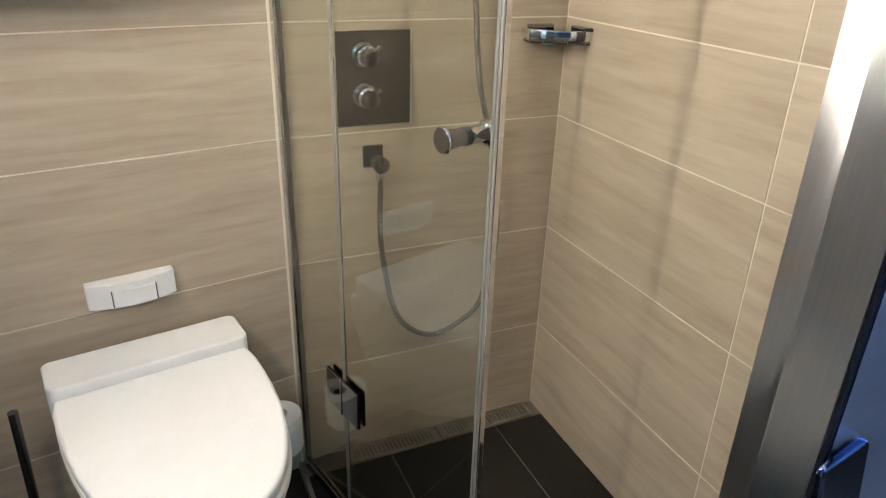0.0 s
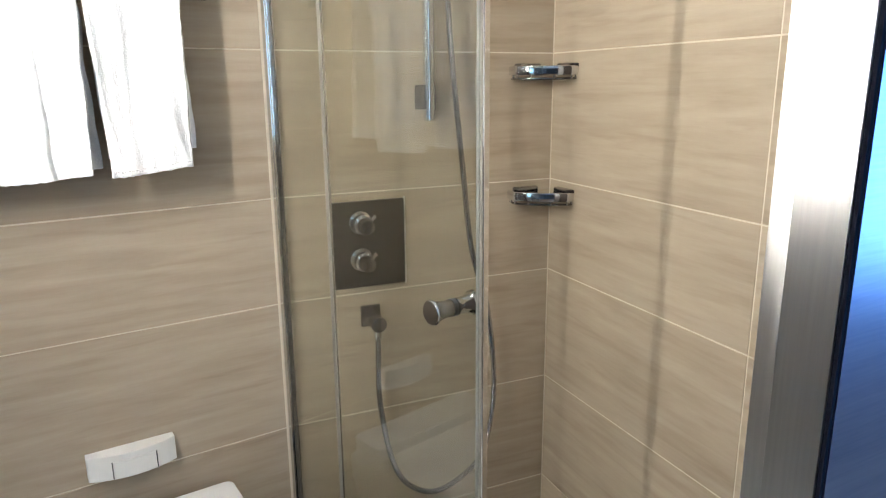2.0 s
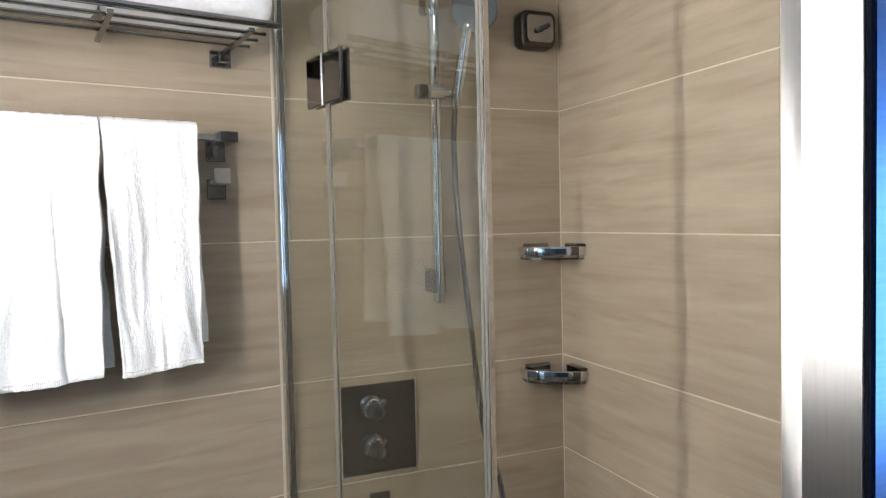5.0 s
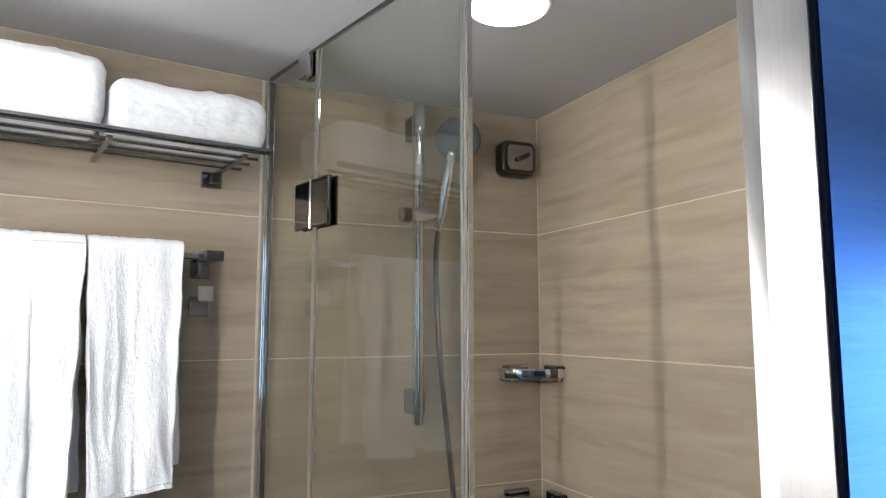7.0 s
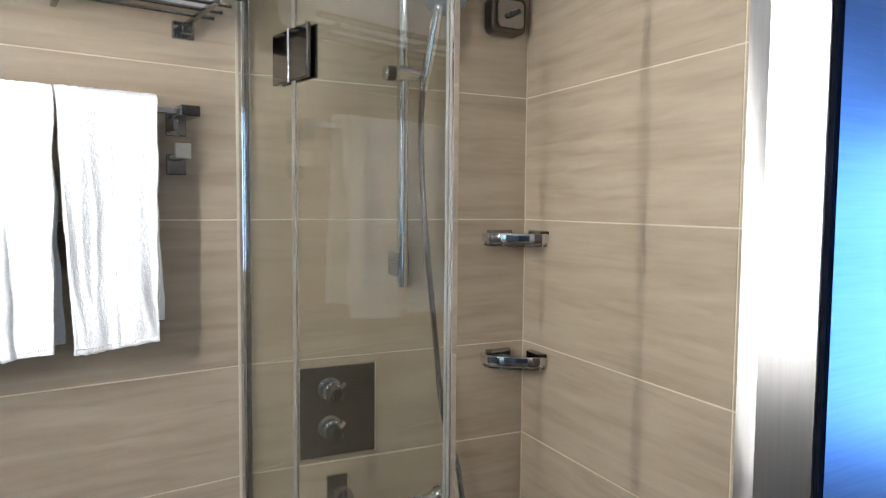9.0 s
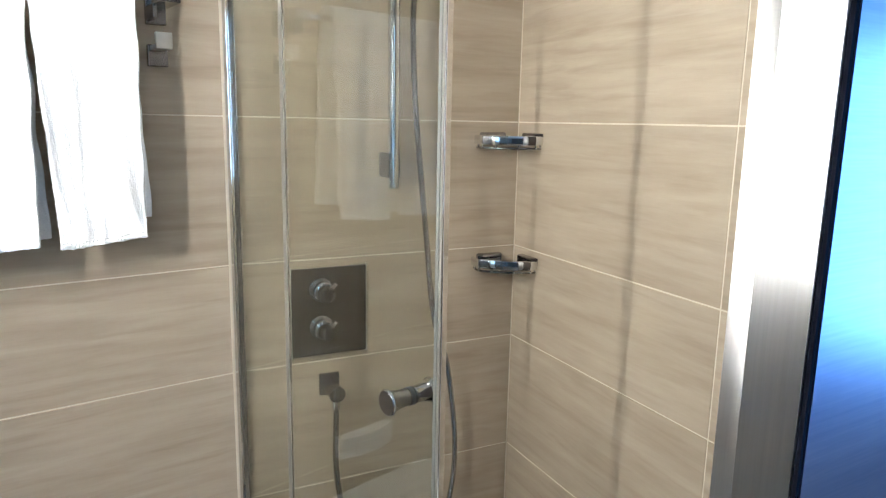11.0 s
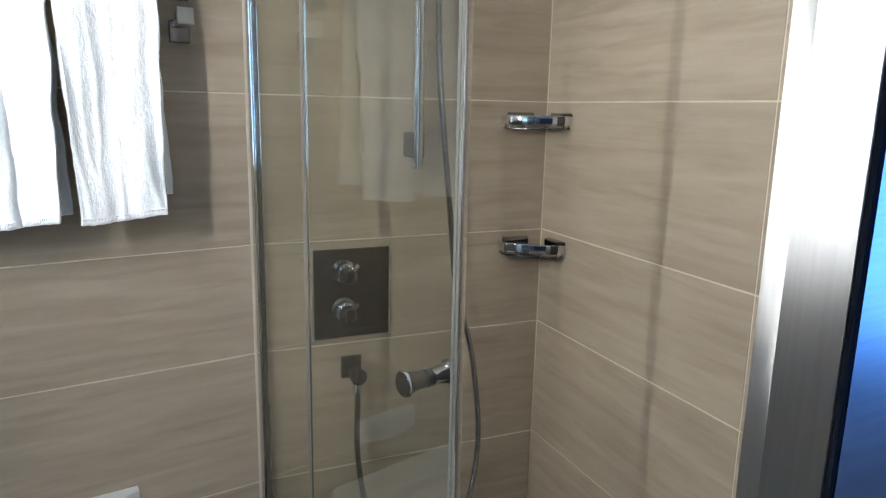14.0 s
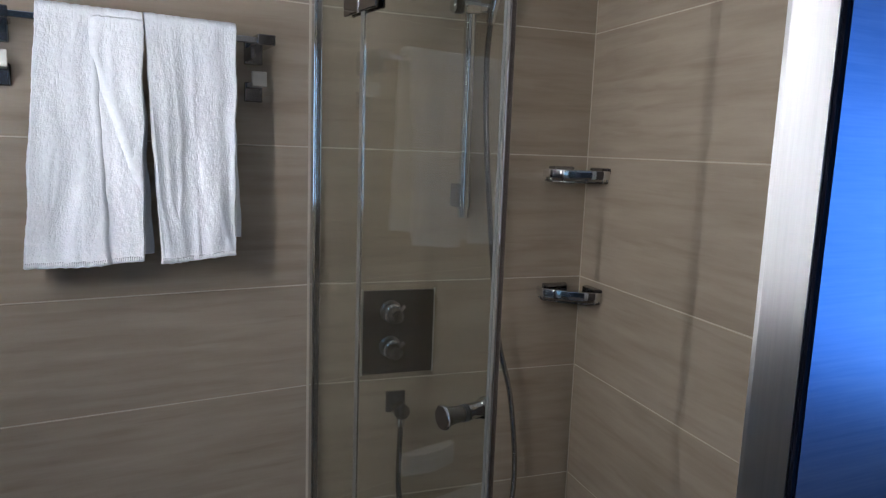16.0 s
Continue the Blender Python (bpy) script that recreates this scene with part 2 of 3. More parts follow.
def solid(name, bm, mat, label, category, group="", kind=""):
    me = bpy.data.meshes.new(name)
    bmesh.ops.transform(bm, matrix=PLACE, verts=bm.verts[:])
    bm.to_mesh(me)
    bm.free()
    me.materials.append(mat)
    flags = [f.use_smooth for f in me.polygons]
    me.set_sharp_from_angle(angle=radians(40))
    me.polygons.foreach_set("use_smooth", flags)
    ob = new(name, me)
    BASE[ob] = Vector((0, 0, 0))
    return tagged(ob, label, category, group, kind)


# ---- the setting ----
CEILING_Z = 2.02
ROWS_Z = [0.0, 0.29, 0.588, 0.886, 1.12, 1.423, 1.72, CEILING_Z]

wall_back = solid("wall_back", bm_box(-0.677, 0.10, 0.0012, 0.12, -0.1, 2.2), GROUT, "beige stone-tiled bathroom wall with pale grout", "wall", kind="structure")
PLACE = TOILET_WALL
wall_toilet = solid("wall_toilet", bm_box(-1.60, -0.677, 0.0012, 0.12, -0.1, 2.2), GROUT, "beige stone-tiled wall behind the toilet with pale grout", "wall", kind="structure")
PLACE = HERE
wall_right = solid("wall_right", bm_box(0.0012, 0.12, -1.044, 0.0012, -0.1, 2.2), GROUT, "beige stone-tiled shower wall with pale grout", "wall", kind="structure")
wall_left = solid("wall_left", bm_box(-1.54, -1.42, -1.05, 0.003, -0.1, 2.2), CABIN, "plain unseen bathroom side wall, darkened to dim its reflection", "wall", kind="structure")
bathroom_ceiling = solid("ceiling", bm_box(-1.42, 0.003, -1.06, 0.003, CEILING_Z, 2.2), CEIL, "light grey painted bathroom ceiling panel", "ceiling", kind="structure")
floor_slab = solid("floor", bm_box(-1.54, 0.12, -1.12, 0.12, -0.12, -0.004), FLOORGROUT, "dark brown tiled bathroom floor", "floor", kind="structure")

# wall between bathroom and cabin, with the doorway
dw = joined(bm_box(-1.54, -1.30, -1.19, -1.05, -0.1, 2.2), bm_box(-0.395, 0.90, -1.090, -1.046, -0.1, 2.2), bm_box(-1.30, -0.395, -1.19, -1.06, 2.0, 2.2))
wall_door = solid("wall_door", dw, CABIN, "partition wall with the bathroom doorway, darkened to dim its reflection", "wall", kind="structure")

# the cabin round the camera
RX0, RX1 = -1.36, -1.08
cabin = [("wall_cabin_left", bm_box(-2.3, -2.2, -3.3, -1.12, -0.1, 2.3)), ("wall_cabin_rear", joined(bm_box(-2.2, RX0, -3.4, -3.3, -0.1, 2.3), bm_box(RX1, 0.9, -3.4, -3.3, -0.1, 2.3), bm_box(RX0, RX1, -3.4, -3.3, -0.1, 1.0), bm_box(RX0, RX1, -3.4, -3.3, 2.1, 2.3))),
         ("wall_cabin_front", bm_box(-2.2, -1.54, -1.19, -1.05, -0.1, 2.3))]
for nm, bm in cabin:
    solid(nm, bm, CABIN, "plain unseen cabin wall, the room's dimness put in its colour", "wall", kind="structure")
WY0, WY1, WZ0, WZ1 = -3.22, -1.25, 0.92, 2.12
wc = joined(bm_box(0.9, 1.0, -2.02, WY1, 1.74, WZ1), bm_box(0.9, 1.0, -3.4, WY0, -0.1, 2.3), bm_box(0.9, 1.0, WY1, -1.02, -0.1, 2.3), bm_box(0.9, 1.0, WY0, WY1, -0.1, WZ0), bm_box(0.9, 1.0, WY0, WY1, WZ1, 2.3))
wall_window = solid("wall_window", wc, PALE, "wood-brown cabin wall with a wide window", "wall", kind="structure")
solid("ceiling_cabin", bm_box(-2.3, 1.0, -3.4, -1.0, 2.2, 2.3), CEIL, "light grey cabin ceiling panel", "ceiling", kind="structure")
solid("floor_cabin", bm_box(-2.3, 1.0, -3.4, -1.12, -0.12, 0.0), CARPET, "brown carpeted cabin floor", "floor", kind="structure")
SKY = glow("daylight_backdrop", (0.24, 0.55, 1.0), 22.0 * SKYGLOW)
solid("backdrop", bm_box(1.12, 1.13, WY0 - 0.5, WY1 + 0.5, WZ0 - 0.3, WZ1 + 0.3), SKY, "bright blue sky and sea outside the window", "backdrop", kind="structure")
solid("backdrop", bm_box(RX0 - 0.4, RX1 + 0.4, -3.54, -3.53, 0.7, 2.25), glow("blue_daylight_backdrop", (0.46, 0.70, 1.0), 5.0 * SKYGLOW), "bright sky outside the rear window", "backdrop", kind="structure")


# ---- shower glass ----
GA = math.atan2(0.243, 0.970)
GROOT = Matrix.Translation((-0.683, 0, 0)) @ Matrix.Rotation(GA - math.pi / 2, 4, "Z")
# in this frame +x runs from the wall along the glass, +y points into the shower


def in_glass(bm):
    return turned(bm, GROOT)


panel = thing("glass_panel", (-0.683, -0.01, 0.03), "fixed clear glass shower panel in a chrome wall profile", "shower screen")
pane = part("pane", in_glass(bm_box(0.021, 0.232, -0.004, 0.004, 0.055, 2.012)), GLASS, panel)
pane.visible_shadow = False
part("wall_profile", in_glass(joined(bm_box(0.0035, 0.022, -0.0075, -0.0045, 0.03, 2.012, 0.001), bm_box(0.0005, 0.022, 0.0135, 0.0165, 0.03, 2.012, 0.001), bm_box(0.0035, 0.007, -0.0045, 0.0135, 0.03, 2.012))), CHROME, panel, "slim chrome wall channel")
part("gasket", in_glass(bm_box(0.0072, 0.0205, -0.0042, 0.0130, 0.055, 2.012)), SEAM, panel, "black rubber gasket")
part("bottom_profile", in_glass(bm_box(0.024, 0.672, -0.012, 0.012, 0.02, 0.05, 0.003)), DIMCHROME, panel, "low metal threshold strip")
part("top_seal", in_glass(bm_box(0.024, 0.672, -0.005, 0.005, 2.0125, 2.0188)), SEAM, panel, "black seal against the ceiling")
part("ceiling_clip", in_glass(joined(bm_box(0.184, 0.222, -0.018, -0.0045, 1.965, 2.019, 0.003), bm_box(0.184, 0.222, 0.0045, 0.018, 1.965, 2.019, 0.003))), CHROME, panel, "square chrome clip")

door = thing("glass_door", (-0.60, -0.33, 0.05), "clear frameless glass shower door with chrome hinges and knob", "shower door")
dp = part("pane", in_glass(bm_box(0.2468, 0.659, -0.004, 0.004, 0.055, 2.012)), GLASS, door)
dp.visible_shadow = False
part("hinge_seal", in_glass(bm_box(0.2338, 0.2456, -0.0050, 0.0050, 0.055, 2.012)), SEALDARK, door, "narrow translucent seal between door and panel")
part("edge_seal", in_glass(bm_box(0.6595, 0.666, -0.0048, 0.0048, 0.055, 2.012, 0.001)), SEAL, door, "translucent grey-green edge seal")
part("magnet_strip", in_glass(bm_box(0.6665, 0.672, -0.0045, 0.0045, 0.055, 2.012, 0.001)), SEALDARK, door, "smoky magnetic strip")
part("trim_line", in_glass(bm_box(0.6725, 0.6755, -0.0048, 0.0048, 0.055, 2.012, 0.0008)), CHROME, door, "thin bright edge trim")
for zc in (0.374, 1.7145):
    h = part("hinge", in_glass(joined(bm_box(0.176, 0.2372, -0.014, -0.0065, zc - .045, zc + .045, 0.002), bm_box(0.2408, 0.307, -0.014, -0.0065, zc - .045, zc + .045, 0.002),
                                      bm_box(0.180, 0.2372, 0.0065, 0.013, zc - .045, zc + .045, 0.002), bm_box(0.2408, 0.305, 0.0065, 0.013, zc - .045, zc + .045, 0.002))), DIMHINGE, door, "square chrome glass hinge, dark reflections put in its colour")
    part("barrel", bm_lathe([(0.0022, zc - .046), (0.0026, zc - .044), (0.0026, zc + .044), (0.0022, zc + .046)], GROOT @ Matrix.Translation((0.239, -0.0135, 0)), 14), CHROME, h, "bright hinge barrel")
    for sx in (0.200, 0.282):
        part("screw", bm_lathe([(0.0062, 0.0), (0.0062, 0.0012), (0.0045, 0.002)], GROOT @ Matrix.Translation((sx, 0.013, zc)) @ Matrix.Rotation(-math.pi / 2, 4, "X"), 16), CHROME, h)
KM = GROOT @ Matrix.Translation((0.605, 0, 1.034)) @ Matrix.Rotation(math.pi / 2, 4, "X")
knob_prof = [(0.0115, 0.004), (0.0125, 0.006), (0.0125, 0.012), (0.0135, 0.026), (0.0165, 0.037), (0.0185, 0.040), (0.0185, 0.0425), (0.017, 0.044)]
# outer knob's dark reflection and bright flare are put in as two metals
part("outer_knob", bm_lathe(knob_prof, KM, 28), DIMCHROME, door, "flared chrome pull knob")
part("inner_knob", bm_lathe(knob_prof, KM @ Matrix.Rotation(math.pi, 4, "X"), 28), CHROME, door, "flared chrome pull knob")
for turn in (KM, KM @ Matrix.Rotation(math.pi, 4, "X")):
    part("flare_ring", bm_lathe([(0.0172, 0.0375), (0.0192, 0.0398), (0.0192, 0.0418), (0.0182, 0.0432)], turn, 28), CHROME, door, "rounded knob edge, its highlight put in as brighter chrome")
part("ring", bm_lathe([(0.0135, -0.0065), (0.0135, 0.0065)], KM, 24), SEAM, door, "black rubber ring")


# ---- shower fittings ----
valve = thing("shower_valve", (-0.4765, 0, 0.90), "square satin metal thermostat plate with two chrome knobs", "shower valve")
part("plate", bm_box(-0.561, -0.392, -0.008, 0.0, 0.902, 1.101, 0.0015), SATIN, valve)
part("side_edge", bm_box(-0.565, -0.5612, -0.006, 0.0, 0.899, 1.104), NICKEL, valve, "bright metal edge")
part("side_edge", bm_box(-0.3918, -0.388, -0.006, 0.0, 0.899, 1.104), NICKEL, valve, "bright metal edge")
for kz in (1.053, 0.968):
    M = Matrix.Translation((-0.497, -0.008, kz)) @ Matrix.Rotation(math.pi / 2, 4, "X")
    kb = part("knob", bm_lathe([(0.026, 0), (0.026, 0.003), (0.0195, 0.005), (0.0195, 0.022), (0.0170, 0.024), (0.0170, 0.056), (0.0150, 0.060)], M, 36), DIMCHROME, valve, "round polished chrome control knob")
    part("collar", bm_lathe([(0.0196, 0.020), (0.0222, 0.022), (0.0222, 0.030), (0.0196, 0.032)], M, 36), CHROME, kb, "bright chrome collar")
    part("groove", bm_lathe([(0.0172, 0.0325), (0.0176, 0.0335), (0.0176, 0.0385), (0.0172, 0.0395)], M, 36), SEAM, kb, "dark groove")
    part("lever", turned(bm_box(-0.0045, 0.0045, -0.054, -0.040, 0.010, 0.031, 0.002), Matrix.Translation((-0.497, -0.008, kz)) @ Matrix.Rotation(radians(40), 4, "Y")), CHROME, kb)
    part("end_cap", bm_lathe([(0.0152, 0.0602), (0.0146, 0.0622), (0.008, 0.0632)], M, 28), DIMCHROME, kb)

elbow = thing("hose_outlet", (-0.478, 0, 0.82), "square chrome wall outlet for the shower hose", "hose outlet")
part("rosette", bm_box(-0.502, -0.456, -0.009, 0, 0.806, 0.856, 0.002), DIMCHROME, elbow)
part("spout", bm_lathe([(0.016, 0), (0.016, 0.03), (0.018, 0.032), (0.018, 0.056), (0.015, 0.058)], Matrix.Translation((-0.478, -0.009, 0.826)) @ Matrix.Rotation(math.pi / 2, 4, "X"), 20), DIMCHROME, elbow)
part("nut", bm_lathe([(0.009, 0), (0.010, 0.002), (0.010, 0.022), (0.008, 0.024)], Matrix.Translation((-0.478, -0.052, 0.788)), 16), CHROME, elbow)

BX, BY = -0.345, -0.052
bar = thing("slide_bar", (BX, -0.02, 1.28), "chrome shower slide bar on wall brackets", "shower bar")
part("rod", bm_lathe([(0.011, 1.275), (0.013, 1.277), (0.013, 2.0), (0.011, 2.002)], Matrix.Translation((BX, BY, 0)), 20), CHROME, bar)
for mz in (1.325, 1.945):
    part("wall_bracket", bm_box(BX - 0.014, BX + 0.014, BY - 0.008, 0.0, mz - 0.027, mz + 0.027, 0.003), DIMCHROME, bar, "square metal wall bracket")
part("sleeve", bm_lathe([(0.0132, 1.905), (0.015, 1.91), (0.015, 1.955), (0.0132, 1.99)], Matrix.Translation((BX, BY, 0)), 20), CHROME, bar)
SLZ = 1.738
sl = part("slider", bm_lathe([(0.0135, -0.045), (0.0155, -0.043), (0.0155, -0.018), (0.018, -0.016), (0.018, 0.016), (0.0125, 0.02), (0.0125, 0.05)], Matrix.Translation((BX, BY - 0.004, SLZ)) @ Matrix.Rotation(math.pi / 2, 4, "Y"), 22), CHROME, bar, "chrome sliding holder")
part("grip_ring", bm_lathe([(0.0162, -0.040), (0.0166, -0.036), (0.0166, -0.026), (0.0162, -0.022)], Matrix.Translation((BX, BY - 0.004, SLZ)) @ Matrix.Rotation(math.pi / 2, 4, "Y"), 22), SATIN, sl)

# hand shower and hose
HP = Vector((-0.303, -0.066, 1.705))
HT = Vector((-0.285, -0.098, 1.872))
hd = (HT - HP).normalized()
shower = thing("hand_shower", HP, "chrome hand shower with grey spray face and ribbed hose", "hand shower")
HMAT = Matrix.Translation(HP) @ hd.to_track_quat("Z", "Y").to_matrix().to_4x4()
part("handle", bm_lathe([(0.0085, 0), (0.010, 0.004), (0.010, 0.03), (0.0115, 0.05), (0.0125, 0.11), (0.011, 0.15), (0.012, 0.175), (0.010, 0.18)], HMAT, 22), CHROME, shower)
HC = Vector((-0.275, -0.112, 1.908))
face_dir = Vector((-0.45, -0.86, -0.25)).normalized()
HH = Matrix.Translation(HC) @ face_dir.to_track_quat("Z", "Y").to_matrix().to_4x4()
hb = part("spray_head", bm_lathe([(0.020, -0.026), (0.038, -0.020), (0.049, -0.008), (0.050, 0.0), (0.048, 0.004)], HH, 32), CHROME, shower, "round chrome head")
part("spray_face", bm_lathe([(0.047, 0.0042), (0.046, 0.007), (0.020, 0.0085), (0.004, 0.0088)], HH, 32), RUBBERGREY, hb, "matt grey nozzle face")
nz = bmesh.new()
for rr, cnt in ((0.012, 6), (0.024, 12), (0.037, 18)):
    for i in range(cnt):
        a = 2 * math.pi * i / cnt
        b2 = bm_lathe([(0.0016, 0.008), (0.0012, 0.0105)], HH @ Matrix.Translation((rr * math.cos(a), rr * math.sin(a), 0)), 6)
        nz = joined(nz, b2)
part("nozzles", nz, RUBBERGREY, hb, "small grey nozzles")
hose_pts = [HP - hd * 0.002, (-0.306, -0.062, 1.62), (-0.297, -0.06, 1.444), (-0.268, -0.06, 1.168), (-0.247, -0.06, 0.985), (-0.207, -0.06, 0.829), (-0.186, -0.06, 0.62), (-0.212, -0.06, 0.455),
            (-0.262, -0.06, 0.395), (-0.355, -0.06, 0.368), (-0.44, -0.06, 0.44), (-0.478, -0.057, 0.62), (-0.478, -0.052, 0.787)]
part("hose", bm_tube(even(spline(hose_pts, 900), 0.0028), 0.0064, 10, 0.10), DIMCHROME, shower, "ribbed metal hose")

# retractable washing line in its case
line_case = thing("clothesline_reel", (-0.072, 0, 1.85), "rounded square chrome retractable clothesline case with black pull", "clothesline")


def rounded(cx, cy, w, h, r, n=6):
    out = []
    for sx, sy, a0 in ((1, 1, 0), (-1, 1, 90), (-1, -1, 180), (1, -1, 270)):
        for k in range(n + 1):
            a = radians(a0 + 90 * k / n)
            out.append((cx + sx * (w / 2 - r) + r * math.cos(a), cy + sy * (h / 2 - r) + r * math.sin(a)))
    return out


part("case", turned(bm_prism(rounded(-0.077, 1.902, 0.094, 0.086, 0.018), 0, 0.042, 0.007, 3), Matrix.Rotation(math.pi / 2, 4, "X")), SATIN, line_case)
part("cover", turned(bm_prism(rounded(-0.077, 1.902, 0.072, 0.064, 0.012), 0.0425, 0.0475, 0.002), Matrix.Rotation(math.pi / 2, 4, "X")), DIMCHROME, line_case, "polished front plate")
part("pull", joined(bm_lathe([(0.006, 0), (0.006, 0.012), (0.004, 0.014)], Matrix.Translation((-0.082, -0.047, 1.899)) @ Matrix.Rotation(math.pi / 2, 4, "X"), 14),
                    bm_tube([(-0.080, -0.058, 1.899), (-0.072, -0.063, 1.902), (-0.063, -0.06, 1.907)], 0.006, 10)), SEAM, line_case, "black pull toggle")


def corner_shelf(z):
    s = thing("corner_shelf", (-0.05, -0.05, z - 0.02), "polished chrome corner soap tray on the shower walls", "soap tray", "shower corner trays")
    rim = [(-0.119, -0.003, 0), (-0.124, -0.028, 0), (-0.117, -0.047, 0), (-0.080, -0.078, 0), (-0.034, -0.105, 0), (-0.011, -0.111, 0), (-0.003, -0.102, 0)]
    line = spline(rim, 48)
    out = [(-0.002, -0.002)] + [(q.x * 0.96, q.y * 0.96) for q in line]
    part("tray", bm_prism(out, z - 0.008, z - 0.004, 0.001), CHROME, s)
    # a flat-fronted band with rounded edges
    section = [(0.0042, -0.007), (0.0032, -0.010), (0.0, -0.011), (-0.0032, -0.010), (-0.0042, -0.007), (-0.0042, 0.007), (-0.0032, 0.010), (0.0, 0.011), (0.0032, 0.010), (0.0042, 0.007)]
    band = bmesh.new()
    cols = []
    for k, q in enumerate(line):
        d = (line[min(k + 1, 48)] - line[max(k - 1, 0)]).normalized()
        nrm = Vector((d.y, -d.x, 0))
        cols.append([band.verts.new(q + nrm * a + Vector((0, 0, z + 0.001 + h))) for a, h in section])
    for a, b in zip(cols, cols[1:]):
        for k in range(10):
            band.faces.new((a[k], a[(k + 1) % 10], b[(k + 1) % 10], b[k]))
    band.faces.new(cols[0])
    band.faces.new(cols[-1][::-1])
    bmesh.ops.recalc_face_normals(band, faces=band.faces[:])
    part("rim", rounded_faces(band), CHROME, s, "flat polished front band")
    for k in range(6):
        q = line[4 + k * 8]
        part("post", bm_lathe([(0.0028, z - 0.018), (0.0034, z - 0.016), (0.0034, z - 0.006)], Matrix.Translation((q.x * 0.97, q.y * 0.97, 0)), 10), CHROME, s)
    part("lower_wire", bm_tube([(q.x * 0.97, q.y * 0.97, z - 0.017) for q in line], 0.0026, 8), DIMCHROME, s)
    for m in (HERE, Matrix.Rotation(-math.pi / 2, 4, "Z") @ Matrix.Diagonal((-1, 1, 1, 1))):
        block = turned(bm_prism([(-0.108, -0.001), (-0.100, -0.020), (-0.048, -0.020), (-0.040, -0.001)], z - 0.004, z + 0.018, 0.003), m)
        bmesh.ops.recalc_face_normals(block, faces=block.faces[:])
        part("wall_mount", block, DIMCHROME, s, "chrome wall mount, dark reflections put in its colour")
    return s


corner_shelf(1.380)
corner_shelf(1.088)


# ---- towels, rail, rack ----
PLACE = TOILET_WALL
RZ, RY = 1.622, -0.082
rail = thing("towel_rail", (-1.02, -0.02, 1.59), "square chrome towel rail on the tiled wall", "towel rail")
part("bar", bm_box(-1.256, -0.796, RY - 0.006, RY + 0.006, RZ - 0.006, RZ + 0.006, 0.0015), CHROME, rail)
for px in (-1.250, -0.812):
    bk = part("bracket", joined(bm_box(px - 0.012, px + 0.022, RY - 0.012, -0.010, 1.614, 1.634, 0.002), bm_box(px - 0.018, px - 0.010, RY + 0.02, -0.010, 1.590, 1.614, 0.001)), DIMCHROME, rail, "square chrome arm")
    part("wall_plate", bm_box(px - 0.018, px + 0.018, -0.012, 0, 1.584, 1.630, 0.002), DIMCHROME, bk, "square chrome wall plate")


def robe_hook(px):
    h = thing("robe_hook", (px, -0.01, 1.51), "small square chrome hook below the towel rail", "hook", "wall hooks")
    part("plate", bm_box(px - 0.018, px + 0.018, -0.010, 0, 1.510, 1.549, 0.002), DIMCHROME, h)
    part("peg", joined(bm_box(px - 0.013, px + 0.013, -0.045, -0.009, 1.539, 1.547, 0.001), bm_box(px - 0.013, px + 0.016, -0.052, -0.044, 1.539, 1.568, 0.0015)), NICKEL, h, "bent square peg")


robe_hook(-0.812)
robe_hook(-1.250)


def step(v, width):
    """A soft step from 0 to 1 about v = 0."""
    t = min(1, max(0, v / width + 0.5))
    return t * t * (3 - 2 * t)


